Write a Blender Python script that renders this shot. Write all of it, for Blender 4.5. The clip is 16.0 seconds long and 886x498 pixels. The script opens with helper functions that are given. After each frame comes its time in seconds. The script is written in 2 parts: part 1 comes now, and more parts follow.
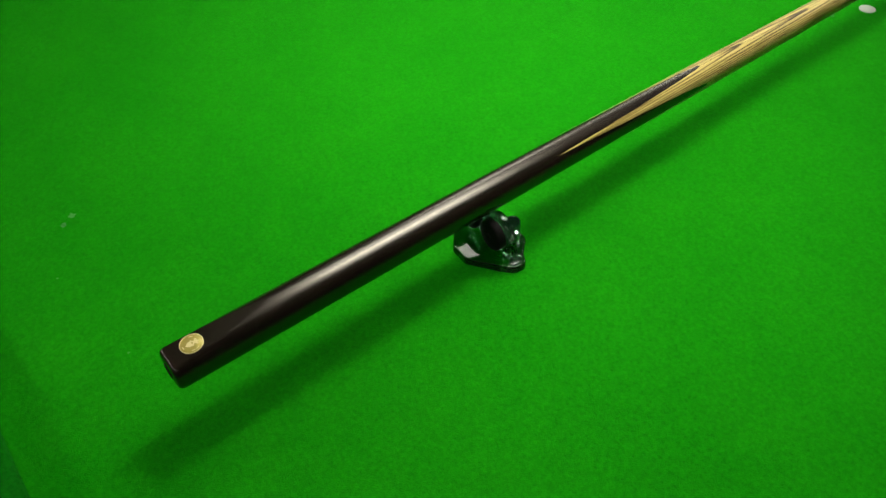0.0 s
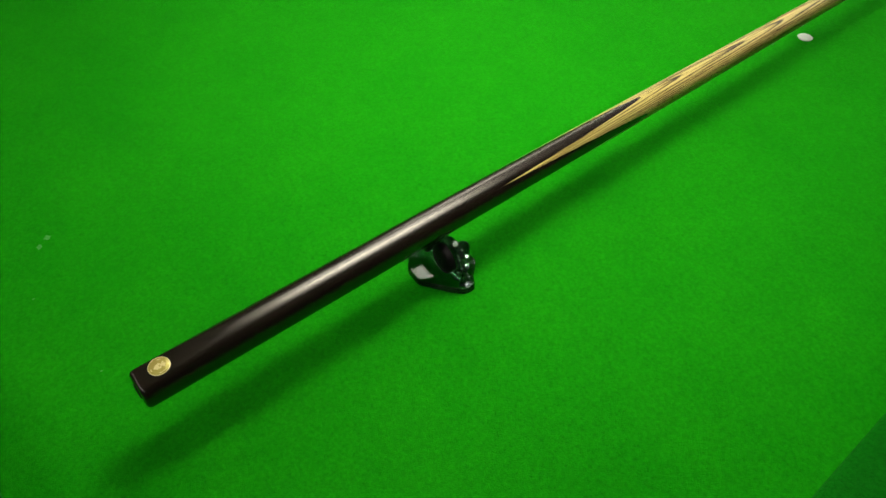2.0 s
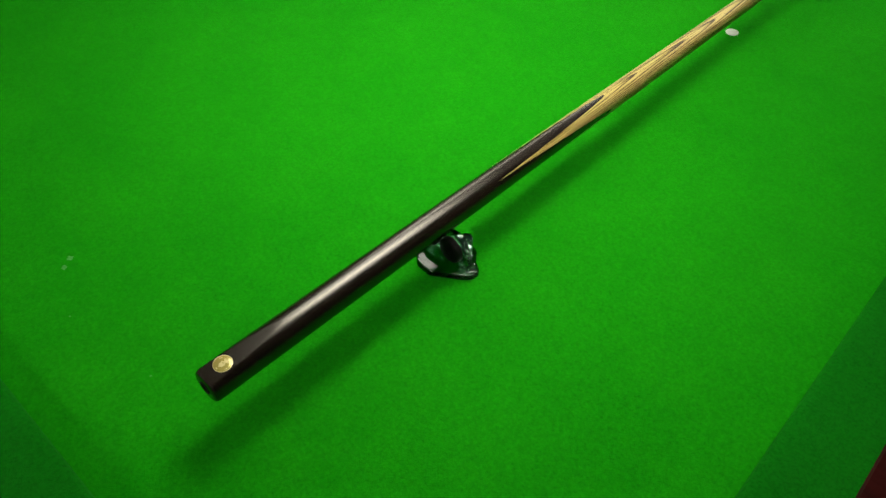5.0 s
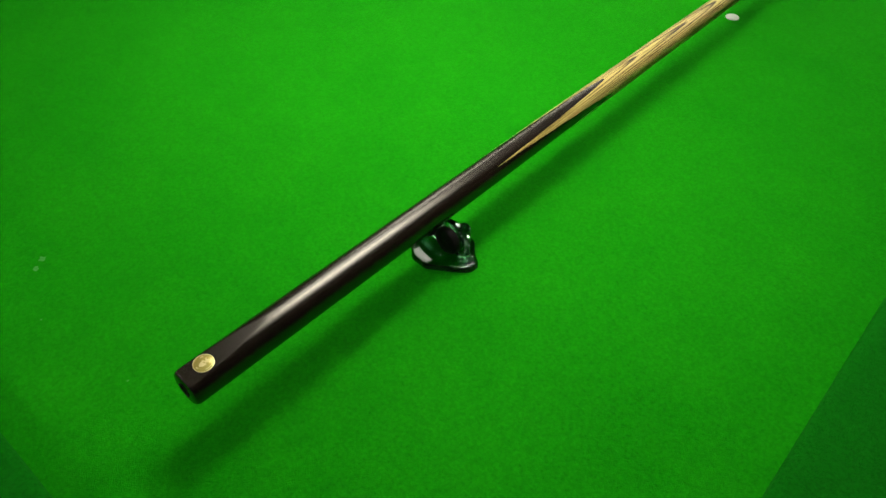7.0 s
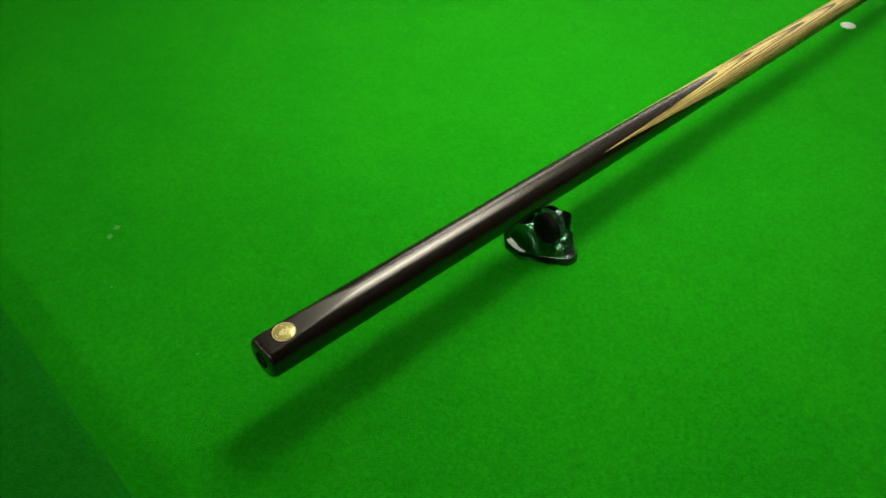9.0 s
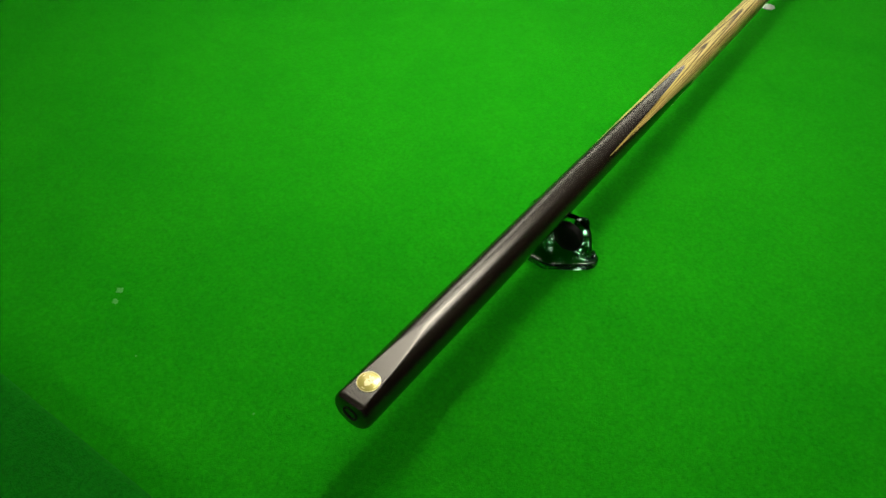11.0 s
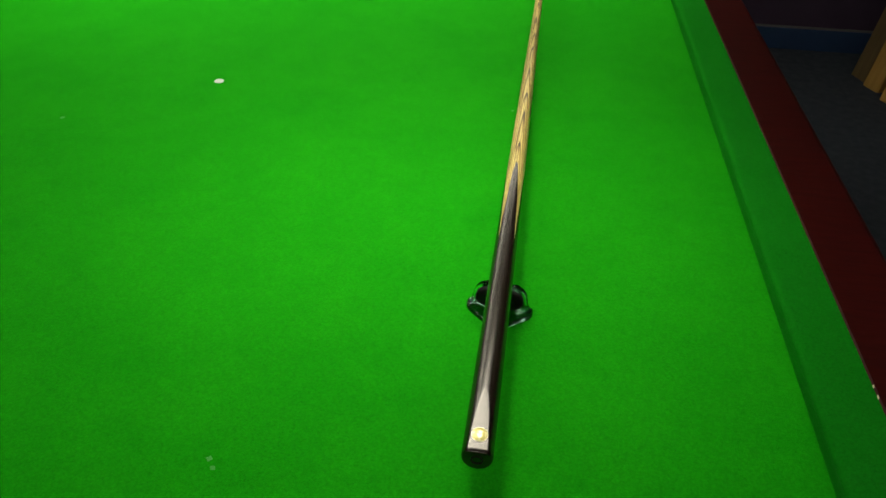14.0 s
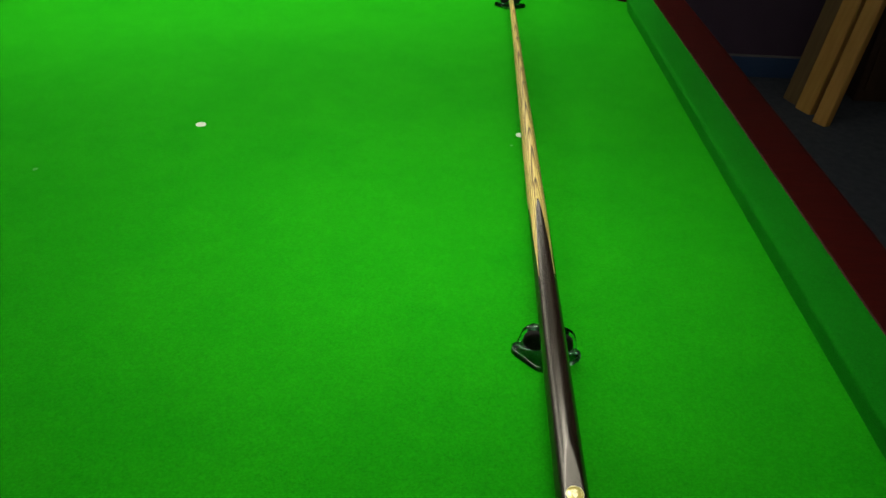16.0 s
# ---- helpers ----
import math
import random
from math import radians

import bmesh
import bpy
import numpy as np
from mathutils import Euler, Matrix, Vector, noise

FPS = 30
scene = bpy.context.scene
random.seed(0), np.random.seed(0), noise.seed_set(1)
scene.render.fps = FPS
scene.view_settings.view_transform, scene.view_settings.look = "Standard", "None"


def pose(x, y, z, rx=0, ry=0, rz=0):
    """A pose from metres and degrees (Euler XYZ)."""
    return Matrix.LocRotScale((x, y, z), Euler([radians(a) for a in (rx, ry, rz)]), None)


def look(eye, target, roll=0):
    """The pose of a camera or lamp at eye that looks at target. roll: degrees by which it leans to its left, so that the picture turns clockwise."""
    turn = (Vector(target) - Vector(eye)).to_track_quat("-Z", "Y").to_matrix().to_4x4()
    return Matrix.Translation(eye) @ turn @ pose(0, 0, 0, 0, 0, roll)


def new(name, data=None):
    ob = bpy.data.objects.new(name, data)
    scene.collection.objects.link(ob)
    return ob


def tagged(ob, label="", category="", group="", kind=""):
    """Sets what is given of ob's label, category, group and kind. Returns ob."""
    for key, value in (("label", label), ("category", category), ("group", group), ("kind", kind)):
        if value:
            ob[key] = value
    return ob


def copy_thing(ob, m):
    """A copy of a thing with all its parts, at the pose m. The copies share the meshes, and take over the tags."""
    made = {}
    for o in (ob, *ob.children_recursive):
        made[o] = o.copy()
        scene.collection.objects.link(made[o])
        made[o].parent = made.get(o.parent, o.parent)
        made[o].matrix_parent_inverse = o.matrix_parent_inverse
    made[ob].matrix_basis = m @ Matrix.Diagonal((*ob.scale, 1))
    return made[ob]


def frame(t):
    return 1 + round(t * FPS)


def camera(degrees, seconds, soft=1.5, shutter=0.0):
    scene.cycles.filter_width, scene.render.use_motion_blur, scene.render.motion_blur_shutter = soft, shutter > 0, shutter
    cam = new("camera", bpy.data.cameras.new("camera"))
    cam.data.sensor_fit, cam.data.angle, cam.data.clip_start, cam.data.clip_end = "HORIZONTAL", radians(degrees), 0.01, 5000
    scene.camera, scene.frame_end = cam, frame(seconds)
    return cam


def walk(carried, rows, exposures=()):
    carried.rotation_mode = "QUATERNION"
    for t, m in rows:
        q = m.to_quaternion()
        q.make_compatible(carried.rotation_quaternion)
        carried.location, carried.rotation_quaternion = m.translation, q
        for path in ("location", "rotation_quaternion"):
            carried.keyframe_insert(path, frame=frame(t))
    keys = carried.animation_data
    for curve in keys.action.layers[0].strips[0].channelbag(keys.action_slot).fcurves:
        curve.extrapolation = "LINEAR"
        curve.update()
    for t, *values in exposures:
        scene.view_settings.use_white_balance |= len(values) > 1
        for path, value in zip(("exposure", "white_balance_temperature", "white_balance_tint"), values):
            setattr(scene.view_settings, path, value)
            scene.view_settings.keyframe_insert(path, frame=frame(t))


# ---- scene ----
cam = camera(61.8, 16.0, soft=1.5)
BED = 0.83  # height of the playing surface over the floor
PATH = [
    (0, (0.317, -0.005, 0.442), (-0.783, 0.823, -1.008), -3.1),
    (0.5, (0.334, 0.015, 0.456), (-0.755, 0.842, -1.004), -2.9),
    (1, (0.351, 0.035, 0.462), (-0.727, 0.873, -1.0), -2.5),
    (1.5, (0.344, 0.034, 0.47), (-0.724, 0.887, -0.991), -2.0),
    (2, (0.342, 0.006, 0.489), (-0.718, 0.866, -0.973), -1.6),
    (2.5, (0.345, -0.019, 0.505), (-0.684, 0.877, -0.958), -0.9),
    (3, (0.345, -0.05, 0.534), (-0.646, 0.897, -0.923), -0.2),
    (3.5, (0.339, -0.068, 0.537), (-0.629, 0.903, -0.919), -0.1),
    (4, (0.333, -0.075, 0.549), (-0.613, 0.905, -0.916), 0.0),
    (4.5, (0.332, -0.083, 0.549), (-0.603, 0.907, -0.916), 0.1),
    (5, (0.329, -0.083, 0.544), (-0.582, 0.915, -0.931), 0.5),
    (7.5, (0.309, -0.074, 0.475), (-0.62, 0.971, -0.955), -0.2),
    (8, (0.282, -0.101, 0.447), (-0.701, 0.942, -0.947), -0.5),
    (8.5, (0.279, -0.104, 0.436), (-0.758, 0.905, -0.945), -0.5),
    (9, (0.289, -0.098, 0.429), (-0.78, 0.895, -0.939), -0.8),
    (11.5, (0.16, -0.202, 0.473), (-0.44, 1.112, -0.91), 1.0),
    (12, (0.14, -0.261, 0.509), (-0.18, 1.194, -0.825), 1.5),
    (12.5, (0.125, -0.361, 0.568), (-0.084, 1.146, -0.731), 2.1),
    (13, (0.127, -0.442, 0.617), (-0.086, 1.072, -0.672), 1.4),
    (13.5, (0.077, -0.426, 0.61), (-0.142, 1.118, -0.642), 1.6),
    (14, (0.005, -0.389, 0.613), (-0.169, 1.178, -0.616), 1.5),
    (14.5, (-0.048, -0.367, 0.594), (-0.108, 1.247, -0.587), 2.3),
    (15, (-0.072, -0.359, 0.575), (-0.099, 1.253, -0.608), 2.2),
    (15.5, (-0.103, -0.368, 0.603), (-0.075, 1.249, -0.573), 2.8),
    (16, (-0.128, -0.356, 0.597), (-0.118, 1.276, -0.56), 2.7),
]
walk(cam, [(t, Matrix.Translation((0, 0, BED)) @ look(eye, target, roll)) for t, eye, target, roll in PATH],
     exposures=[(0.0, 0.0), (9.0, -0.02), (11.5, -0.06), (12.75, 0.06), (14.25, -0.05), (16.0, -0.09)])

# ---- light ----
world = bpy.data.worlds.new("room_dark")
scene.world = world
world.use_nodes = True
world.node_tree.nodes["Background"].inputs[0].default_value = (0.02, 0.02, 0.03, 1)
world.node_tree.nodes["Background"].inputs[1].default_value = 0.1
LAMP_X, LAMP_Y, LAMP_Z = -0.18, 0.48, BED + 0.63
# far and side panels: added fills, placed to brighten the cloth
FAR_FILL_X, FAR_FILL_Y, FAR_FILL_Z = -0.50, 1.64, BED + 0.58
SIDE_FILL_X, SIDE_FILL_Y, SIDE_FILL_Z = -1.20, 1.20, BED + 0.85
LAMP_W, LAMP_D = 0.62, 0.38
LAMP_POWER = 11.2
# strength of the added fill battens on the ceiling
FILL_POWER = 36.0


# ---- materials ----
def material(name):
    m = bpy.data.materials.new(name)
    m.use_nodes = True
    return m, m.node_tree.nodes, m.node_tree.links, m.node_tree.nodes["Principled BSDF"]


def add(nodes, kind, **values):
    n = nodes.new(kind)
    for key, value in values.items():
        if key in n.inputs:
            n.inputs[key].default_value = value
    return n


def ramp(nodes, links, source, stops):
    r = nodes.new("ShaderNodeValToRGB")
    while len(r.color_ramp.elements) < len(stops):
        r.color_ramp.elements.new(0.5)
    for e, (p, c) in zip(r.color_ramp.elements, stops):
        e.position, e.color = p, (*c, 1)
    links.new(source, r.inputs[0])
    return r


def coords(nodes, links, scale=(1, 1, 1)):
    tc = nodes.new("ShaderNodeTexCoord")
    mp = nodes.new("ShaderNodeMapping")
    mp.inputs["Scale"].default_value = scale
    links.new(tc.outputs["Object"], mp.inputs["Vector"])
    return mp.outputs["Vector"]


def bump(nodes, links, bsdf, height, strength, distance):
    b = add(nodes, "ShaderNodeBump", Strength=strength, Distance=distance)
    links.new(height, b.inputs["Height"])
    links.new(b.outputs[0], bsdf.inputs["Normal"])
    return b


def noisy(name, c1, c2, scale, rough, stretch=(1, 1, 1), fine=0.0, fine_scale=400.0, metal=0.0, spread=0.25, depth=0.001, coat=0.0, specular=0.5):
    """A surface with two colours in a broad noise and a fine relief."""
    m, n, l, b = material(name)
    v = coords(n, l, stretch)
    broad = add(n, "ShaderNodeTexNoise", Scale=scale, Detail=6.0)
    l.new(v, broad.inputs["Vector"])
    r = ramp(n, l, broad.outputs["Fac"], [(0.5 - spread, c1), (0.5 + spread, c2)])
    l.new(r.outputs[0], b.inputs["Base Color"])
    b.inputs["Roughness"].default_value = rough
    b.inputs["Metallic"].default_value = metal
    b.inputs["Coat Weight"].default_value = coat
    b.inputs["Specular IOR Level"].default_value = specular
    if fine:
        f = add(n, "ShaderNodeTexNoise", Scale=fine_scale, Detail=3.0)
        l.new(v, f.inputs["Vector"])
        bump(n, l, b, f.outputs["Fac"], fine, depth)
    return m


def cloth_material(name, dark, light, fuzz):
    m, n, l, b = material(name)
    v = coords(n, l)
    broad = add(n, "ShaderNodeTexNoise", Scale=9.0, Detail=9.0, Roughness=0.72)
    nap = add(n, "ShaderNodeTexNoise", Scale=380.0, Detail=6.0, Roughness=0.75)
    fibre = add(n, "ShaderNodeTexNoise", Scale=1400.0, Detail=2.0)
    for t in (broad, nap, fibre):
        l.new(v, t.inputs["Vector"])
    mix = n.new("ShaderNodeMath")
    mix.operation = "ADD"
    l.new(nap.outputs["Fac"], mix.inputs[0])
    l.new(fibre.outputs["Fac"], mix.inputs[1])
    c1 = ramp(n, l, broad.outputs["Fac"], [(0.3, dark), (0.7, light)])
    c2 = ramp(n, l, nap.outputs["Fac"], [(0.34, (0.72, 0.75, 0.72)), (0.66, (1.23, 1.21, 1.23))])
    mul = n.new("ShaderNodeMix")
    mul.data_type, mul.blend_type = "RGBA", "MULTIPLY"
    mul.inputs[0].default_value = 1.0
    l.new(c1.outputs[0], mul.inputs[6])
    l.new(c2.outputs[0], mul.inputs[7])
    l.new(mul.outputs[2], b.inputs["Base Color"])
    b.inputs["Roughness"].default_value = 0.95
    b.inputs["Specular IOR Level"].default_value = 0.04
    b.inputs["Sheen Weight"].default_value = 0.03
    b.inputs["Sheen Tint"].default_value = (0.10, 0.9, 0.06, 1)
    bump(n, l, b, mix.outputs[0], 0.9 * fuzz, 0.0012 * fuzz)
    return m


def ash_material():
    """Ash with tilted growth rings, which show as nested arrows along the shaft, and fine pores."""
    m, n, l, b = material("ash_wood")
    tc = n.new("ShaderNodeTexCoord")
    wob = add(n, "ShaderNodeTexNoise", Scale=1.0, Detail=3.0)
    mp = n.new("ShaderNodeMapping")
    mp.inputs["Scale"].default_value = (90, 7, 90)
    l.new(tc.outputs["Object"], mp.inputs["Vector"])
    l.new(mp.outputs[0], wob.inputs["Vector"])
    dot = n.new("ShaderNodeVectorMath")
    dot.operation = "DOT_PRODUCT"
    dot.inputs[1].default_value = (0.05, -0.007, 1.0)
    l.new(tc.outputs["Object"], dot.inputs[0])
    a = n.new("ShaderNodeMath")
    a.operation = "MULTIPLY_ADD"
    a.inputs[1].default_value = 0.0017
    l.new(wob.outputs["Fac"], a.inputs[0])
    l.new(dot.outputs["Value"], a.inputs[2])
    f = n.new("ShaderNodeMath")
    f.operation = "MULTIPLY"
    f.inputs[1].default_value = 1 / 0.0013
    l.new(a.outputs[0], f.inputs[0])
    fr = n.new("ShaderNodeMath")
    fr.operation = "FRACT"
    l.new(f.outputs[0], fr.inputs[0])
    pores = add(n, "ShaderNodeTexNoise", Scale=1.0, Detail=4.0, Roughness=0.7)
    mp2 = n.new("ShaderNodeMapping")
    mp2.inputs["Scale"].default_value = (950, 6, 950)
    l.new(tc.outputs["Object"], mp2.inputs["Vector"])
    l.new(mp2.outputs[0], pores.inputs["Vector"])
    r1 = ramp(n, l, fr.outputs[0], [(0.0, ASH_DARK), (0.12, ASH_DARK), (0.24, ASH_MID), (0.42, ASH_LIGHT), (0.92, ASH_LIGHT), (1.0, ASH_DARK)])
    r2 = ramp(n, l, pores.outputs["Fac"], [(0.42, (0.20, 0.135, 0.06)), (0.485, (1, 1, 1))])
    mul = n.new("ShaderNodeMix")
    mul.data_type, mul.blend_type = "RGBA", "MULTIPLY"
    mul.inputs[0].default_value = 0.95
    l.new(r1.outputs[0], mul.inputs[6])
    l.new(r2.outputs[0], mul.inputs[7])
    l.new(mul.outputs[2], b.inputs["Base Color"])
    b.inputs["Roughness"].default_value = 0.42
    b.inputs["Specular IOR Level"].default_value = 0.35
    bump(n, l, b, pores.outputs["Fac"], 0.12, 0.0002)
    return m


def acrylic_material(name, c1, c2):
    m, n, l, b = material(name)
    v = coords(n, l)
    t = add(n, "ShaderNodeTexNoise", Scale=120.0, Detail=3.0)
    l.new(v, t.inputs["Vector"])
    c = ramp(n, l, t.outputs["Fac"], [(0.3, c1), (0.7, c2)])
    l.new(c.outputs[0], b.inputs["Base Color"])
    b.inputs["Transmission Weight"].default_value = 1.0
    b.inputs["IOR"].default_value = 1.49
    b.inputs["Roughness"].default_value = 0.03
    return m


def glow_material(name, strength):
    m, n, l, b = material(name)
    b.inputs["Base Color"].default_value = (0.8, 0.8, 0.78, 1)
    b.inputs["Emission Color"].default_value = (1.0, 0.95, 0.84, 1)
    b.inputs["Emission Strength"].default_value = strength
    return m


CLOTH_DARK, CLOTH_LIGHT = (0.0068, 0.265, 0.003), (0.0118, 0.32, 0.0040)
ASH_DARK, ASH_MID, ASH_LIGHT = (0.085, 0.052, 0.012), (0.40, 0.30, 0.075), (0.60, 0.48, 0.150)
CLOTH = cloth_material("green_baize", CLOTH_DARK, CLOTH_LIGHT, 1.0)
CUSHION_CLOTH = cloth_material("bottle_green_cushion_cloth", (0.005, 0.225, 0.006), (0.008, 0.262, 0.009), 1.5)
ASH = ash_material()
EBONY = noisy("ebony", (0.0065, 0.0045, 0.0030), (0.0135, 0.0090, 0.0054), 18, 0.26, (6, 0.6, 6), 0.03, 900, depth=0.0002, specular=0.85)
EBONY.node_tree.nodes["Principled BSDF"].inputs["Specular Tint"].default_value = (1.0, 0.94, 0.84, 1)
RUBBER = noisy("black_rubber", (0.006, 0.006, 0.006), (0.012, 0.011, 0.011), 60, 0.7, fine=0.2, fine_scale=900, depth=0.0002, specular=0.08)
GOLD = noisy("gold_foil", (0.47, 0.40, 0.09), (0.57, 0.48, 0.12), 300, 0.40, fine=0.1, fine_scale=1500, metal=0.45, depth=0.0001, coat=1.0)
GOLD_PALE = noisy("pale_gold_relief", (0.88, 0.79, 0.36), (0.93, 0.85, 0.45), 300, 0.3, metal=0.15, fine=0.1, fine_scale=1500, depth=0.0001, coat=1.0)
CHROME = noisy("polished_chrome", (0.62, 0.66, 0.64), (0.72, 0.75, 0.73), 80, 0.07, metal=1.0, fine=0.02, fine_scale=300, depth=0.0003)
MAHOGANY = noisy("mahogany", (0.017, 0.0018, 0.0013), (0.037, 0.0037, 0.0027), 9, 0.5, (2, 14, 8), 0.05, 300, specular=0.1, depth=0.0003)
MAHOGANY_LONG = noisy("mahogany_long_grain", (0.017, 0.0018, 0.0013), (0.037, 0.0037, 0.0027), 9, 0.5, (14, 2, 8), 0.05, 300, specular=0.1, depth=0.0003)
CREAM = noisy("pale_edging", (0.62, 0.54, 0.30), (0.75, 0.68, 0.42), 120, 0.6, fine=0.2, fine_scale=700)
WHITE = noisy("white_sticker", (0.48, 0.55, 0.45), (0.58, 0.64, 0.55), 200, 0.5, fine=0.1, fine_scale=900, depth=0.0002)
CHALK = noisy("chalk_dust", (0.03, 0.31, 0.025), (0.075, 0.37, 0.065), 500, 0.95, fine=0.3, fine_scale=1500, depth=0.0003)
LEATHER = noisy("dark_leather", (0.012, 0.009, 0.008), (0.03, 0.02, 0.016), 40, 0.5, fine=0.4, fine_scale=400)
CARPET = noisy("blue_grey_carpet", (0.056, 0.066, 0.080), (0.086, 0.100, 0.120), 30, 0.95, fine=0.6, fine_scale=500, depth=0.003, specular=0.1)
PLUM = noisy("plum_wall_paint", (0.036, 0.020, 0.040), (0.046, 0.026, 0.050), 5, 0.8, fine=0.2, fine_scale=160)
BLUE = noisy("blue_skirting_paint", (0.020, 0.044, 0.105), (0.027, 0.058, 0.13), 8, 0.45, fine=0.1, fine_scale=120)
CEILING = noisy("ceiling_paint", (0.13, 0.12, 0.12), (0.16, 0.15, 0.15), 5, 0.9, fine=0.2, fine_scale=160)
PINE = noisy("yellow_pine", (0.40, 0.215, 0.046), (0.52, 0.30, 0.070), 6, 0.55, (8, 8, 0.8), 0.2, 120)
# first board's shade put into the colour; plain brown for the one apart
PINE_DIM = noisy("shaded_brown_pine", (0.12, 0.08, 0.03), (0.17, 0.115, 0.045), 6, 0.55, (8, 8, 0.8), 0.2, 120)
PINE_DARK = noisy("stained_pine", (0.035, 0.017, 0.008), (0.055, 0.028, 0.012), 6, 0.55, (8, 8, 0.8), 0.2, 120)
SHADE = noisy("lamp_shade_paint", (0.02, 0.05, 0.03), (0.03, 0.07, 0.04), 10, 0.4, fine=0.1, fine_scale=200)
GLOW = glow_material("lamp_glow", 0.58 * LAMP_POWER)
GLOW_FAR_FILL = glow_material("far_fill_glow", 0.54 * LAMP_POWER)
GLOW_SIDE_FILL = glow_material("side_fill_glow", 0.55 * LAMP_POWER)
GLOW_CORE = glow_material("lamp_core_glow", 2.6 * LAMP_POWER)
# glow of the unseen fill battens
FILL_GLOW = glow_material("fill_glow", FILL_POWER)
ACRYLIC = acrylic_material("clear_acrylic", (0.09, 0.20, 0.13), (0.13, 0.25, 0.17))
CLEAR = acrylic_material("water_clear_acrylic", (0.55, 0.90, 0.68), (0.65, 0.95, 0.76))


# ---- mesh helpers ----
def mesh_from(bm, name, mat, smooth=None):
    me = bpy.data.meshes.new(name)
    bmesh.ops.recalc_face_normals(bm, faces=bm.faces)
    bm.to_mesh(me)
    bm.free()
    me.materials.append(mat)
    if smooth is not None:
        me.shade_smooth()
        me.set_sharp_from_angle(angle=radians(smooth))
    return me


def part(name, bm, mat, parent, label="", smooth=None):
    ob = new(name, mesh_from(bm, name, mat, smooth))
    ob.parent = parent
    if label:
        tagged(ob, label)
    return ob


def thing(name, m, label, category, group="", kind=""):
    ob = new(name)
    ob.empty_display_size = 0.05
    ob.matrix_world = m
    return tagged(ob, label, category, group, kind)


def structure(name, bm, mat, label, category, smooth=None):
    return tagged(new(name, mesh_from(bm, name, mat, smooth)), label, category, kind="structure")


def box(x0, x1, y0, y1, z0, z1, bevel=0.0, segments=2):
    bm = bmesh.new()
    bmesh.ops.create_cube(bm, size=1)
    for v in bm.verts:
        v.co = Vector((x0 + (v.co.x + 0.5) * (x1 - x0), y0 + (v.co.y + 0.5) * (y1 - y0), z0 + (v.co.z + 0.5) * (z1 - z0)))
    if bevel:
        bmesh.ops.bevel(bm, geom=bm.edges[:], offset=bevel, segments=segments, affect="EDGES", profile=0.6)
    return bm


def loft(rings, closed=True, caps=True):
    """A skin over rings of points, all of one count."""
    bm = bmesh.new()
    vs = [[bm.verts.new(p) for p in ring] for ring in rings]
    k = len(vs[0])
    for a, b in zip(vs, vs[1:]):
        for i in range(k if closed else k - 1):
            j = (i + 1) % k
            bm.faces.new((a[i], a[j], b[j], b[i]))
    if caps:
        bm.faces.new(vs[0][::-1])
        bm.faces.new(vs[-1])
    return bm


def disc(radius, z0, z1, k=32, squash=0.0, x=0.0, y=0.0, seed=0):
    """A thin disc with a slightly domed top."""
    rnd = random.Random(seed)
    wob = [1 + squash * rnd.uniform(-1, 1) for _ in range(k)]
    ring = lambda s, z: [(x + radius * s * wob[i] * math.cos(2 * math.pi * i / k), y + radius * s * wob[i] * math.sin(2 * math.pi * i / k), z) for i in range(k)]
    return loft([ring(1, z0), ring(1, z0 + 0.6 * (z1 - z0)), ring(0.93, z1)])


def prism(points, z0, z1, bevel=0.0, segments=2):
    bm = bmesh.new()
    face = bm.faces.new([bm.verts.new((x, y, z0)) for x, y in points])
    up = bmesh.ops.extrude_face_region(bm, geom=[face])
    for v in up["geom"]:
        if isinstance(v, bmesh.types.BMVert):
            v.co.z = z1
    if bevel:
        rim = [e for e in bm.edges if all(abs(v.co.z - z1) < 1e-7 for v in e.verts)]
        bmesh.ops.bevel(bm, geom=rim, offset=bevel, segments=segments, affect="EDGES", profile=0.5)
    return bm


def rounded(points, radius, k=5):
    """The corners of a polygon rounded off."""
    out = []
    n = len(points)
    for i, p in enumerate(points):
        p, a, b = Vector(p), Vector(points[i - 1]), Vector(points[(i + 1) % n])
        r = min(radius, 0.45 * (a - p).length, 0.45 * (b - p).length)
        s, e = p + (a - p).normalized() * r, p + (b - p).normalized() * r
        for j in range(k + 1):
            t = j / k
            out.append(tuple((1 - t) ** 2 * s + 2 * t * (1 - t) * p + t * t * e))
    return out


# ---- the room ----
X0, X1, Y0, Y1, H = -5.0, 3.2, -2.4, 3.33, 2.7
structure("floor", box(X0 - 0.2, X1 + 0.2, Y0 - 0.2, Y1 + 0.2, -0.12, 0.0), CARPET, "dark blue-grey carpet floor of the billiard room", "floor")
structure("ceiling", box(X0 - 0.2, X1 + 0.2, Y0 - 0.2, Y1 + 0.2, H, H + 0.12), CEILING, "plain painted ceiling over the billiard room", "ceiling")
structure("wall_north", box(X0 - 0.2, X1 + 0.2, Y1, Y1 + 0.2, 0.0, H), PLUM, "dark plum painted wall with a blue skirting board", "wall")
structure("wall_south", box(X0 - 0.2, X1 + 0.2, Y0 - 0.2, Y0, 0.0, H), PLUM, "dark plum painted plain wall", "wall")
structure("wall_west", box(X0 - 0.2, X0, Y0, Y1, 0.0, H), PLUM, "dark plum painted plain wall", "wall")
structure("wall_east", box(X1, X1 + 0.2, Y0, Y1, 0.0, H), PLUM, "dark plum painted plain wall", "wall")
structure("baseboard", box(X0, X1, Y1 - 0.018, Y1 + 0.004, 0.0, 0.105, 0.004), BLUE, "blue painted skirting board along the plum wall", "skirting board")
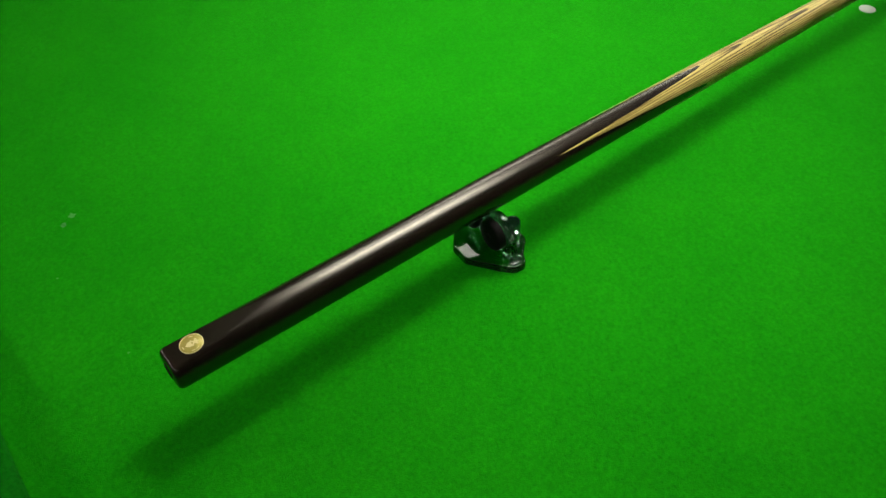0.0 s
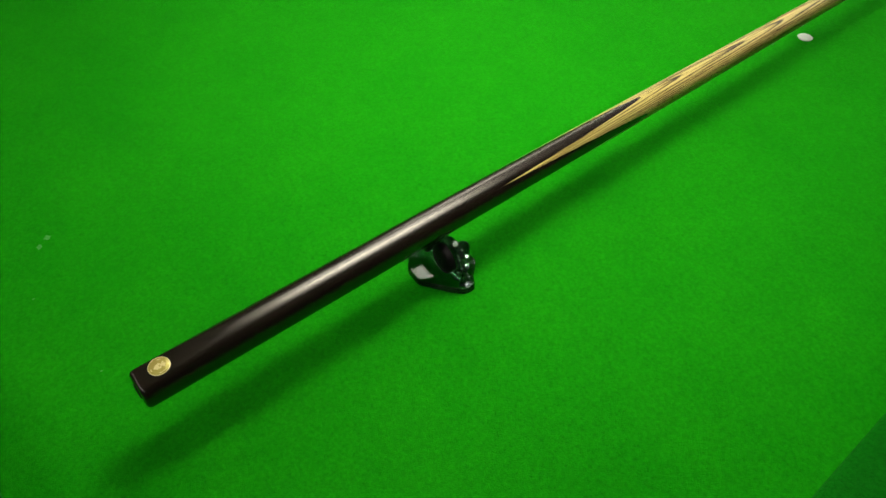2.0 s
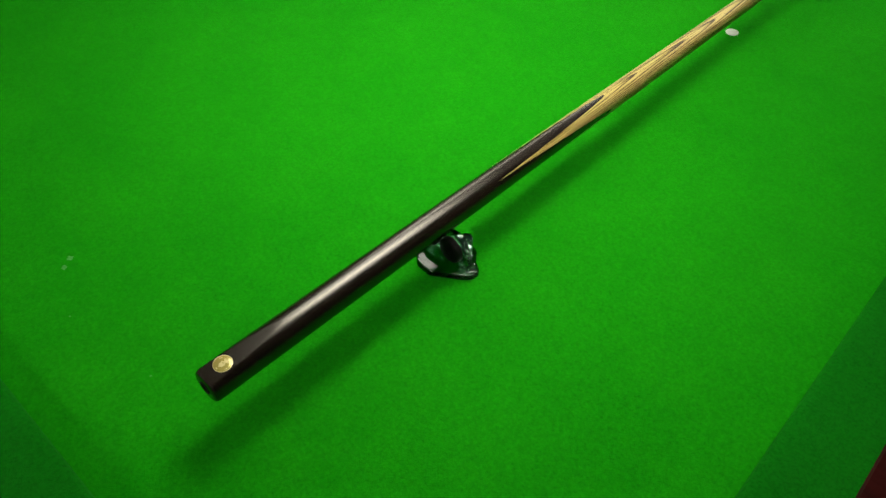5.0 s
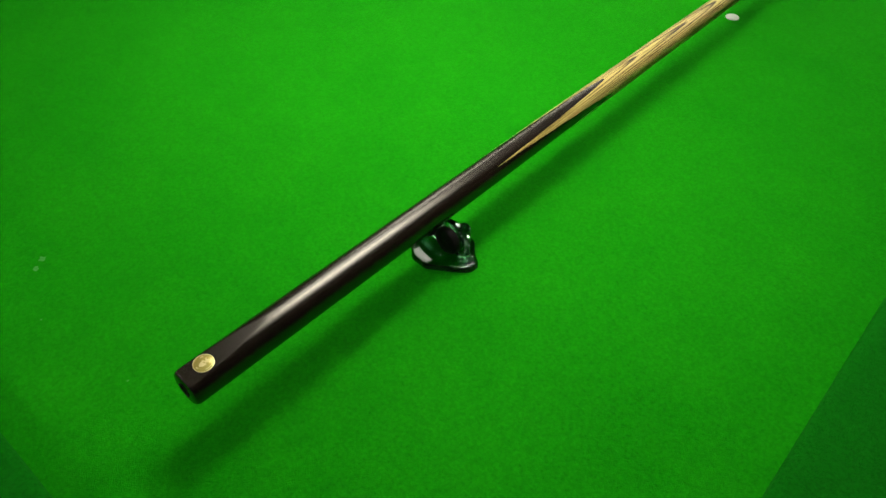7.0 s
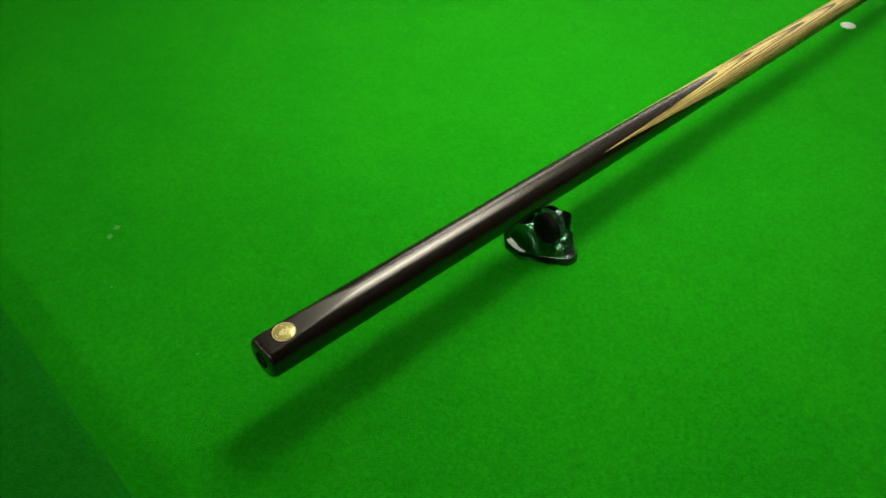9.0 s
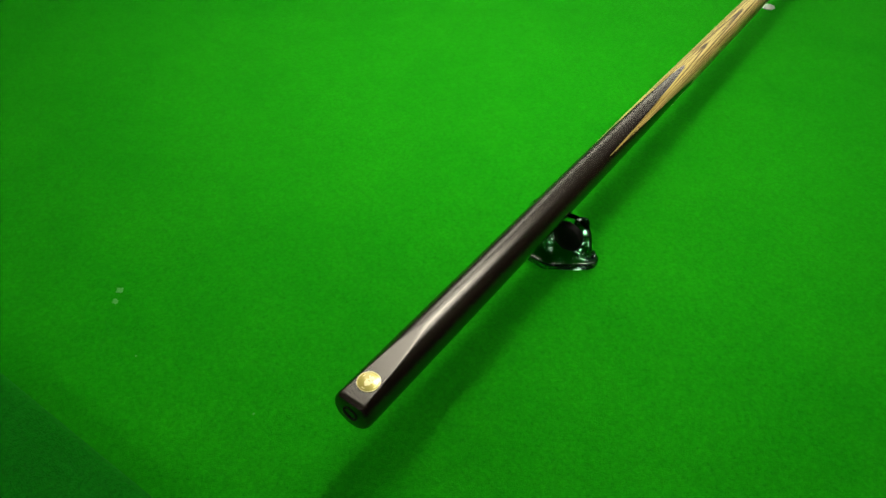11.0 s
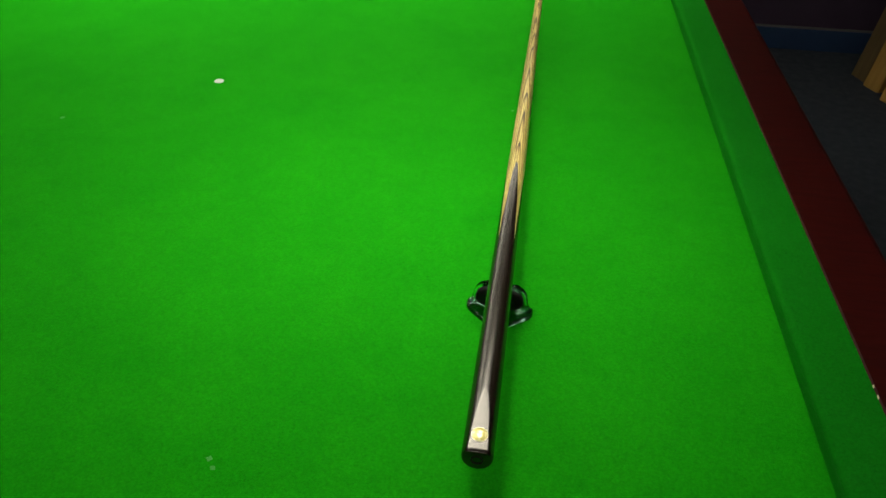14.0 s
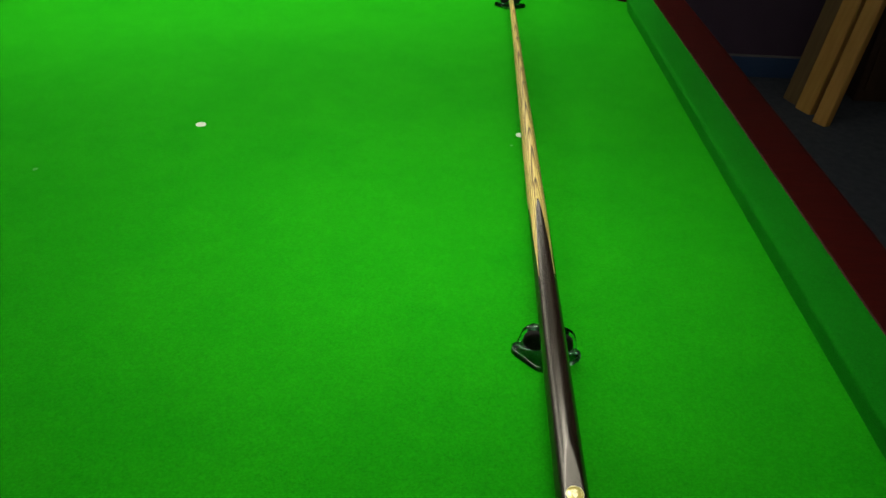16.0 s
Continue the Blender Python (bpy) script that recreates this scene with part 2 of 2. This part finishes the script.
structure("trim", box(X0, X1, Y1 - 0.012, Y1 + 0.004, 0.1052, 0.113, 0.002), CEILING, "thin grey moulding on the skirting board", "moulding")

# ---- the snooker table: long axis along x, its head cushion at x = NOSE_X ----
NOSE_X, NOSE_Y = 0.33, -0.083
LEN, WID = 3.569, 1.778
FAR_X, FAR_Y = NOSE_X - LEN, NOSE_Y + WID
WOOD = 0.0635   # cushion width from nose to wood
RAIL = 0.093   # width of the wooden rail
TOP = 0.038    # height of the rail over the cloth
table = thing("snooker_table", Matrix.Translation((0, 0, 0)), "full-size snooker table with green baize and dark mahogany rails", "snooker table")


def bed_outline():
    pockets = [(NOSE_X + 0.035, NOSE_Y - 0.035), (NOSE_X + 0.035, FAR_Y + 0.035), ((NOSE_X + FAR_X) / 2, FAR_Y + 0.045),
               (FAR_X - 0.035, FAR_Y + 0.035), (FAR_X - 0.035, NOSE_Y - 0.035), ((NOSE_X + FAR_X) / 2, NOSE_Y - 0.045)]
    return pockets


POCKETS = bed_outline()


def bed_mesh():
    e, r = 0.05, 0.052
    x0, x1, y0, y1 = FAR_X - e, NOSE_X + e, NOSE_Y - e, FAR_Y + e
    pts = []

    def bite(c, a0, a1):
        for i in range(13):
            a = radians(a0 + (a1 - a0) * i / 12)
            p = (c[0] + r * math.cos(a), c[1] + r * math.sin(a))
            pts.append((min(max(p[0], x0), x1), min(max(p[1], y0), y1)))
    bite(POCKETS[0], 190, 80)
    bite(POCKETS[1], 280, 170)
    bite(POCKETS[2], 360, 180)
    bite(POCKETS[3], 10, -100)
    bite(POCKETS[4], 100, -10)
    bite(POCKETS[5], 180, 0)
    clean = [p for i, p in enumerate(pts) if (Vector(p) - Vector(pts[i - 1])).length > 1e-4]
    return prism(clean, BED - 0.045, BED)


part("bed", bed_mesh(), CLOTH, table, "green baize stretched over the slate bed")


def jaw(d, length):
    """How far the nose gives way towards a pocket: d metres along a cushion of that length."""
    gap, turn = 0.030, 0.066
    m = 0.0
    for s in (d, length - d):
        u = gap + turn - s
        if u > 0:
            m = max(m, 0.075 * (u / turn) ** 2.2)
    return m


def cushion(length, width):
    """A cushion along +y from 0 to length; its nose faces -x and lies at x = 0."""
    profile = [(0.0080, -0.0375), (0.0056, -0.026), (0.0036, -0.0175), (0.0016, -0.0110), (0.0006, -0.0075), (0.0018, -0.0038), (0.0046, -0.0014), (0.011, -0.0003), (0.036, 0.0), (1.0, 0.0004), (1.0, -0.0375)]
    steps = [0.022 + 0.010 * i for i in range(14)]
    ys = sorted(set([round(s, 4) for s in steps] + [round(length - s, 4) for s in steps] + [length * i / 14 for i in range(2, 13)]))
    rings = []
    for y in ys:
        m = min(jaw(y, length), width - 0.02)
        ring = []
        for u, z in profile:
            x = width if u == 1.0 else min(m + u, width - 0.002)
            ring.append((x, y, BED + TOP + z - 0.0005))
        rings.append(ring)
    return loft(rings)


def place(ob, x, y, turn):
    ob.matrix_basis = pose(x, y, 0, 0, 0, turn)
    return ob


half = LEN / 2
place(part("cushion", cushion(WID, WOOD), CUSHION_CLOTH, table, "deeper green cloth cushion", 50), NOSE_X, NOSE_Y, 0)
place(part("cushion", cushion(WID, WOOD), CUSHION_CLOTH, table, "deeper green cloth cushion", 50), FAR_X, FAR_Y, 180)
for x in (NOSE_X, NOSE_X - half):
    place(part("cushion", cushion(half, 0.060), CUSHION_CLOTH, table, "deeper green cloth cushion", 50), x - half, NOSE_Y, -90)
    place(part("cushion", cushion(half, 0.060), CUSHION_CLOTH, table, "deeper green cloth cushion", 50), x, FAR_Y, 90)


def rail(length, width, low):
    """A wooden rail along +y with a rounded outer edge; inner edge at x = 0."""
    r = 0.014
    profile = [(0, low), (0, TOP - 0.001), (0.002, TOP + 0.0012)]
    for i in range(7):
        a = radians(90 - 15 * i)
        profile.append((width - r + r * math.cos(a), TOP + 0.0012 - r + r * math.sin(a)))
    profile += [(width, low + 0.01), (width - 0.006, low)]
    return loft([[(x, y, BED + z) for x, z in profile] for y in (0, length)])


side0, side1 = NOSE_Y - 0.060, FAR_Y + 0.060
place(part("rail", rail(WID + 0.12, RAIL, -0.12), MAHOGANY, table, "dark red mahogany rail", 40), NOSE_X + WOOD, side0, 0)
place(part("rail", rail(WID + 0.12, RAIL, -0.12), MAHOGANY, table, "dark red mahogany rail", 40), FAR_X - WOOD, side1, 180)
full = LEN + 2 * (WOOD + RAIL)
part("rail", rail(full, RAIL, -0.12), MAHOGANY, table, "dark red mahogany rail", 40).matrix_basis = pose(FAR_X - WOOD - RAIL, side0, 0, 0, 0, -90)
part("rail", rail(full, RAIL, -0.12), MAHOGANY, table, "dark red mahogany rail", 40).matrix_basis = pose(NOSE_X + WOOD + RAIL, side1, 0, 0, 0, 90)


def pocket_cup():
    k = 20
    ring = lambda r, z: [(r * math.cos(2 * math.pi * i / k), r * math.sin(2 * math.pi * i / k), z) for i in range(k)]
    return loft([ring(0.050, BED - 0.004), ring(0.051, BED - 0.05), ring(0.042, BED - 0.15), ring(0.005, BED - 0.17), ring(0.004, BED - 0.165), ring(0.040, BED - 0.146), ring(0.048, BED - 0.05), ring(0.0475, BED - 0.004), ring(0.050, BED - 0.004)], caps=False)


for x, y in POCKETS:
    cup = part("pocket", pocket_cup(), LEATHER, table, "dark leather pocket", 50)
    cup.location = (x, y, 0)


def table_leg():
    k = 20
    profile = [(0.055, 0.0), (0.06, 0.03), (0.045, 0.06), (0.05, 0.12), (0.075, 0.30), (0.08, 0.42), (0.055, 0.50), (0.07, 0.54), (0.07, BED - 0.122)]
    return loft([[(r * math.cos(2 * math.pi * i / k), r * math.sin(2 * math.pi * i / k), z) for i in range(k)] for r, z in profile])


leg_mesh = mesh_from(table_leg(), "leg", MAHOGANY, 40)
for i in range(4):
    for y in (NOSE_Y + 0.16, FAR_Y - 0.16):
        leg = new("leg", leg_mesh)
        leg.parent = table
        leg.location = (NOSE_X - 0.17 - i * (LEN - 0.34) / 3, y, 0)
part("slate_frame", box(FAR_X - 0.03, NOSE_X + 0.03, NOSE_Y - 0.03, FAR_Y + 0.03, BED - 0.121, BED - 0.046, 0.004), MAHOGANY_LONG, table, "dark mahogany underframe")


def strip(x0, x1, y0, y1):
    return box(x0, x1, y0, y1, BED + TOP - 0.003, BED + TOP + 0.0022, 0.0002, 1)


wx = NOSE_X + WOOD
for a, b in ((-0.055, 0.112), (0.116, 0.119), (0.165, 0.169), (0.180, 0.183)):
    part("edging", strip(wx - 0.0003, wx + 0.0005, a, b), CREAM, table, "thin pale edging along the cloth")
part("edging", strip(-1.3, 0.24, side0 - 0.0005, side0 + 0.0003), CREAM, table, "thin pale edging along the cloth")

# ---- marks on the cloth ----
for i, (x, y, r) in enumerate([(-0.561, 0.836, 0.0088), (0.009, 0.850, 0.0088)]):
    ob = tagged(new("spot_marker", mesh_from(disc(r, 0, 0.0007, 32, 0.02, seed=i), "spot_marker", WHITE)), "small round white spot sticker on the green cloth", "spot marker", "spots on the cloth")
    ob.location = (x, y, BED)
for i, (x, y, r) in enumerate([(-0.266, 0.026, 0.0032), (-0.259, 0.016, 0.0026), (-0.77, 0.655, 0.004), (-0.010, 0.808, 0.0028), (-0.09, 0.005, 0.0009), (-0.20, -0.01, 0.0008)]):
    ob = tagged(new("chalk_mark", mesh_from(disc(r, 0, 0.0004, 12, 0.35, seed=i + 9), "chalk_mark", CHALK)), "faint pale chalk speck on the green cloth", "chalk mark", "chalk specks")
    ob.location = (x, y, BED)


# ---- the cue ----
CUE = Matrix.Translation((-0.0049, 0.0175, BED + 0.0598)) @ pose(0, 0, 0, -1.03, 0, -1.20)
cue = thing("snooker_cue", CUE, "snooker cue with ebony butt and ash shaft lying on two rests", "cue")
LENGTH = 1.60
SPLICE0, SPLICE1 = 0.326, 0.512


def cue_radius(s):
    pts = [(0, 0.01465), (0.27, 0.0140), (0.51, 0.0126), (0.9, 0.0100), (1.3, 0.0072), (1.60, 0.0050)]
    for (a, ra), (b, rb) in zip(pts, pts[1:]):
        if s <= b:
            return ra + (rb - ra) * (s - a) / (b - a)
    return pts[-1][1]


FLAT_END = 0.072


def cue_point(s, a):
    """A point of the cue's skin: s metres from the butt, a the angle from the top. The butt carries a flat on top."""
    r = cue_radius(s)
    f = 0.0045
    if s < f:
        r -= 0.0032 * (1 - math.sqrt(max(0.0, 1 - ((f - s) / f) ** 2)))
    x, z = r * math.sin(a), r * math.cos(a)
    if s < FLAT_END:
        z = min(z, cue_radius(s) - 0.0034 * (1 - s / FLAT_END) ** 0.9)
        if s < f:
            z = min(z, r - 0.0030)
    return (x, s, z)


def splice(a):
    """Where ebony gives way to ash: four planes cut into the cone."""
    q = (a + math.pi / 4) % (math.pi / 2) - math.pi / 4
    return SPLICE0 + (SPLICE1 - SPLICE0) * (math.cos(q) - math.cos(math.pi / 4)) / (1 - math.cos(math.pi / 4))


K = 128
ANG = [2 * math.pi * i / K for i in range(K)]
fr = [0, 0.0007, 0.0016, 0.0028, 0.0045] + [0.0045 + (FLAT_END + 0.004 - 0.0045) * i / 16 for i in range(1, 17)]
rings = [[cue_point(s, a) for a in ANG] for s in fr]
for i in range(1, 25):
    rings.append([cue_point(fr[-1] + (splice(a) - fr[-1]) * i / 24, a) for a in ANG])
part("butt", loft(rings), EBONY, cue, "dark polished ebony butt with a flat on top", 28)
rings = []
for i in range(0, 41):
    rings.append([cue_point(splice(a) + (LENGTH - 0.02 - splice(a)) * (i / 40) ** 1.3, a) for a in ANG])
part("shaft", loft(rings), ASH, cue, "pale ash shaft with dark arrow grain", 40)
ring = lambda r, s: [(r * math.sin(a), s, r * math.cos(a)) for a in ANG[::4]]
part("ferrule", loft([ring(0.0050, LENGTH - 0.02), ring(0.0049, LENGTH - 0.006)]), GOLD, cue, "brass ferrule", 40)
part("tip", loft([ring(0.0049, LENGTH - 0.006), ring(0.0048, LENGTH - 0.002), ring(0.003, LENGTH)]), LEATHER, cue, "dark leather tip", 60)
part("butt_plug", loft([ring(0.0058, 0.001), ring(0.0058, -0.0006), ring(0.0045, -0.0008), ring(0.0036, 0.0004)]), RUBBER, cue, "round dark plug in the butt's end", 40)

# the round badge let into the flat, with a raised rim, emblem and lettering bars
tilt = math.degrees(math.atan(0.0034 / FLAT_END))
BS = 0.0188
bz = cue_point(BS, 0)[2]
badge = part("badge", disc(0.0076, -0.0004, 0.00035, 48), GOLD, cue, "round gold badge let into the flat", 40)
badge.matrix_basis = pose(0, BS, bz, math.degrees(math.atan(0.0006 / FLAT_END)) + tilt * 0.8, 0, 0)


def annulus(r0, r1, z0, z1, a0=0, a1=360, k=48):
    prof = [(r0, z0), (r0, z1), (r1, z1), (r1, z0)]
    full_turn = a1 - a0 >= 360
    rings = [[(r * math.cos(radians(a)), r * math.sin(radians(a)), z) for r, z in prof] for a in [a0 + (a1 - a0) * i / k for i in range(k + 1)]]
    return loft(rings, caps=not full_turn)


part("rim", annulus(0.0072, 0.0076, 0.0002, 0.0006), GOLD_PALE, badge, smooth=40)
shield = [(-0.0021, 0.0002), (0.0021, 0.0002), (0.0022, -0.0018), (0.0, -0.0042), (-0.0022, -0.0018)]
part("emblem", prism(rounded(shield, 0.0006), 0.0003, 0.0006), GOLD_PALE, badge)
for x, y, w, h, turn in ((0.0, 0.0018, 0.0060, 0.0010, 35), (0.0, 0.0018, 0.0060, 0.0010, -40), (0.0003, 0.0036, 0.0020, 0.0016, 10)):
    p = part("stroke", box(-w / 2, w / 2, -h / 2, h / 2, 0.0003, 0.0006), GOLD_PALE, badge)
    p.matrix_basis = pose(x, y, 0, 0, 0, turn)
for a in (160, -10, 20, 270):
    part("lettering_bar", annulus(0.0054, 0.0060, 0.0003, 0.00045, a - 12, a + 12, 6), GOLD_PALE, badge)


# ---- the two cue rests ----
def cue_rest(y_axis, drop):
    """A small clear rest: a rounded three-cornered foot, two arched wings with round black pads, posts behind; the cue lies between the wings."""
    x = -0.0049 + 0.021 * (y_axis - 0.0175) + 0.0005
    rest = thing("cue_rest", pose(x, y_axis, BED + 0.0006, 0, 0, -6), "small clear acrylic cue rest with two round black pads", "cue rest", "cue rests")
    foot = rounded([(-0.0405, 0.009), (-0.0405, -0.001), (-0.034, -0.0085), (-0.0090, -0.0285), (0.0090, -0.0285), (0.034, -0.0085), (0.0405, -0.001), (0.0405, 0.009), (0.030, 0.014), (0.018, 0.026), (-0.018, 0.026), (-0.030, 0.014)], 0.0032)
    part("foot_plate", prism(foot, 0.0, 0.0068, 0.0018, 3), ACRYLIC, rest, "clear acrylic foot plate", 50)
    k = 36
    for s in (-1, 1):
        c, zr, rp = 0.0152, 0.0265 - 0.4 * drop, 0.0134 - 0.15 * drop
        rim_r = rp + 0.0028
        wing = [(s * 0.0012, 0.0069), (s * 0.0362, 0.0069), (s * 0.0357, 0.0090)]
        for i in range(15):
            ang = radians(15 + 125 * i / 14)
            wing.append((s * max(0.0012, c + rim_r * math.cos(ang)), zr + rim_r * math.sin(ang)))
        wing.append((s * 0.0012, zr + 0.004))
        q = part("wing", prism(wing, -0.0024, 0.0024, 0.0010, 2), CLEAR, rest, "arched clear acrylic wing", 50)
        q.matrix_basis = pose(0, 0.0022, 0, 90, 0, 0)
        circ = lambda rad, yy: [(s * c + rad * math.cos(2 * math.pi * i / k), yy, zr + rad * math.sin(2 * math.pi * i / k)) for i in range(k)]
        part("pad", loft([circ(rp, -0.0030), circ(rp, -0.0080), circ(rp - 0.0012, -0.0094), circ(0.0035, -0.0099)]), RUBBER, rest, "round black pad", 60)
        part("pad_screw", loft([circ(0.0020, -0.0098), circ(0.0019, -0.0104), circ(0.0008, -0.0107)]), RUBBER, rest, "small black screw head", 60)
        tall = 0.0325 - drop
        post = loft([[(s * 0.0170 + rad * math.cos(2 * math.pi * i / k), 0.0122 + rad * math.sin(2 * math.pi * i / k), z) for i in range(k)] for rad, z in ((0.0064, 0.0069), (0.0062, tall - 0.0012), (0.0055, tall), (0.0046, tall), (0.0043, tall - 0.0014))])
        part("post", post, CLEAR, rest, "round clear acrylic post", 50)
        rib = part("rib", box(-0.0085, 0.0085, -0.0009, 0.0009, 0.0068, 0.0096, 0.0005, 2), CLEAR, rest, "thin clear rib across the toe", 50)
        rib.matrix_basis = pose(s * 0.0300, 0.0035, 0, 0, 0, s * 62)
        part("toe_pad", prism(rounded([(s * 0.0385, 0.0065), (s * 0.0385, 0.0), (s * 0.0345, -0.0045), (s * 0.0315, 0.0005), (s * 0.0345, 0.0075)][::s], 0.002), 0.0068, 0.0082, 0.0005, 2), CLEAR, rest, "low clear toe pad", 50)
        brace = part("brace", box(-0.0085, 0.0085, -0.0012, 0.0012, -0.0016, 0.0016, 0.0006, 2), CLEAR, rest, "short clear diagonal brace", 50)
        brace.matrix_basis = pose(s * 0.0065, 0.0100, 0.0165, 0, s * 38, 0)
    for o in rest.children:
        o.visible_shadow = o.data.materials[0] not in (ACRYLIC, CLEAR)
    return rest


cue_rest(0.279, 0.0)
cue_rest(1.595, 0.0118)

# ---- the light over the table, and two added fill panels ----
def table_light(x, y, z, width, depth, glow, label, core=None):
    lamp = thing("table_light", Matrix.Translation((x, y, z)), label, "table light", "lights over the table")
    w, d = width / 2, depth / 2
    part("diffuser", box(-w + 0.006, w - 0.006, -d + 0.007, d - 0.007, 0.0, 0.006), glow, lamp, "glowing white diffuser panel")
    if core is not None:
        part("tube", box(core - 0.045, core + 0.045, -0.18, 0.10, -0.009, -0.0005, 0.003), GLOW_CORE, lamp, "brightly glowing short tube")
    rim4 = lambda ax, ay, z: [(-ax, -ay, z), (ax, -ay, z), (ax, ay, z), (-ax, ay, z)]
    part("shade", loft([rim4(w + 0.004, d + 0.004, -0.012), rim4(w + 0.008, d + 0.010, -0.012), rim4(w - 0.03, d - 0.04, 0.11), rim4(0.02, 0.02, 0.115), rim4(0.02, 0.02, 0.105), rim4(w - 0.036, d - 0.046, 0.10), rim4(w + 0.004, d + 0.004, -0.012)], caps=False), SHADE, lamp, "dark green metal shade")
    for s in (-1, 1):
        part("hanging_rod", box(s * w * 0.6 - 0.004, s * w * 0.6 + 0.004, -0.004, 0.004, 0.10, H - z, 0.001, 1), CHROME, lamp, "thin metal hanging rod")
    return lamp


table_light(LAMP_X, LAMP_Y, LAMP_Z, LAMP_W, LAMP_D, GLOW, "wide hanging table light with a bright glowing panel", 0.075)
# added fill, out of view: lifts the far cloth
table_light(FAR_FILL_X, FAR_FILL_Y, FAR_FILL_Z, 1.60, 0.40, GLOW_FAR_FILL, "unseen wide fill panel added over the table's far side")

# second added fill, unseen, for the cloth on the left
table_light(SIDE_FILL_X, SIDE_FILL_Y, SIDE_FILL_Z, 0.80, 0.50, GLOW_SIDE_FILL, "unseen softer fill panel added over the table's left part")

# ---- unseen battens on the ceiling, added to fill the room with light ----
batten = thing("unseen_fill_light", pose(1.5, -1.5, H), "unseen white batten added on the ceiling as fill light", "ceiling light", "lights on the ceiling")
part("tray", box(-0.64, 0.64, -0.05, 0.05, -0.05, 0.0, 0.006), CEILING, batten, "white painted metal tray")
part("tube", loft([[(x, 0.019 * math.cos(2 * math.pi * i / 16), -0.072 + 0.019 * math.sin(2 * math.pi * i / 16)) for i in range(16)] for x in (-0.60, 0.60)]), FILL_GLOW, batten, "glowing tube of the added fill light", 40)
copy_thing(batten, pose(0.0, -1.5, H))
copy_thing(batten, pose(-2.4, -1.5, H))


# ---- boards standing by the wall ----
def board(x, y, width, depth, height, turn, mat, label, lean=0.0):
    b = thing("wooden_board", pose(x, y, 0, lean, 0, turn), label, "board", "boards standing by the wall")
    part("plank", box(0, width, 0, depth, 0.0, height, 0.004), mat, b)
    part("edge_strip", box(0.004, width - 0.004, -0.003, 0.0005, 0.0, height - 0.004, 0.0008, 1), mat, b)
    return b


# darker copy of the yellow pine: this board's shade is in its colour
board(1.519, 3.062, 0.095, 0.034, 1.5, -70, PINE_DIM, "tall narrow wooden board, shade in its colour, leaning by the wall", -8)
board(1.537, 2.950, 0.090, 0.036, 1.5, -66, PINE, "tall narrow yellow wooden board leaning in a row by the wall", -8)
board(1.562, 2.806, 0.072, 0.036, 1.5, -62, PINE, "yellow wooden board leaning forward of the row on the carpet", -8)
board(1.898, 2.782, 0.070, 0.036, 1.5, -62, PINE_DIM, "brown wooden board leaning apart from the yellow ones", -8)
cabinet = thing("low_cabinet", pose(1.86, 3.06, 0), "dark brown wooden low cabinet standing against the wall", "cabinet")
part("body", box(0, 0.70, 0, 0.26, 0.0, 0.85, 0.005), PINE_DARK, cabinet)
part("door", box(0.03, 0.34, -0.016, 0.0005, 0.06, 0.80, 0.003), PINE_DARK, cabinet)
part("door", box(0.36, 0.67, -0.016, 0.0005, 0.06, 0.80, 0.003), PINE_DARK, cabinet)
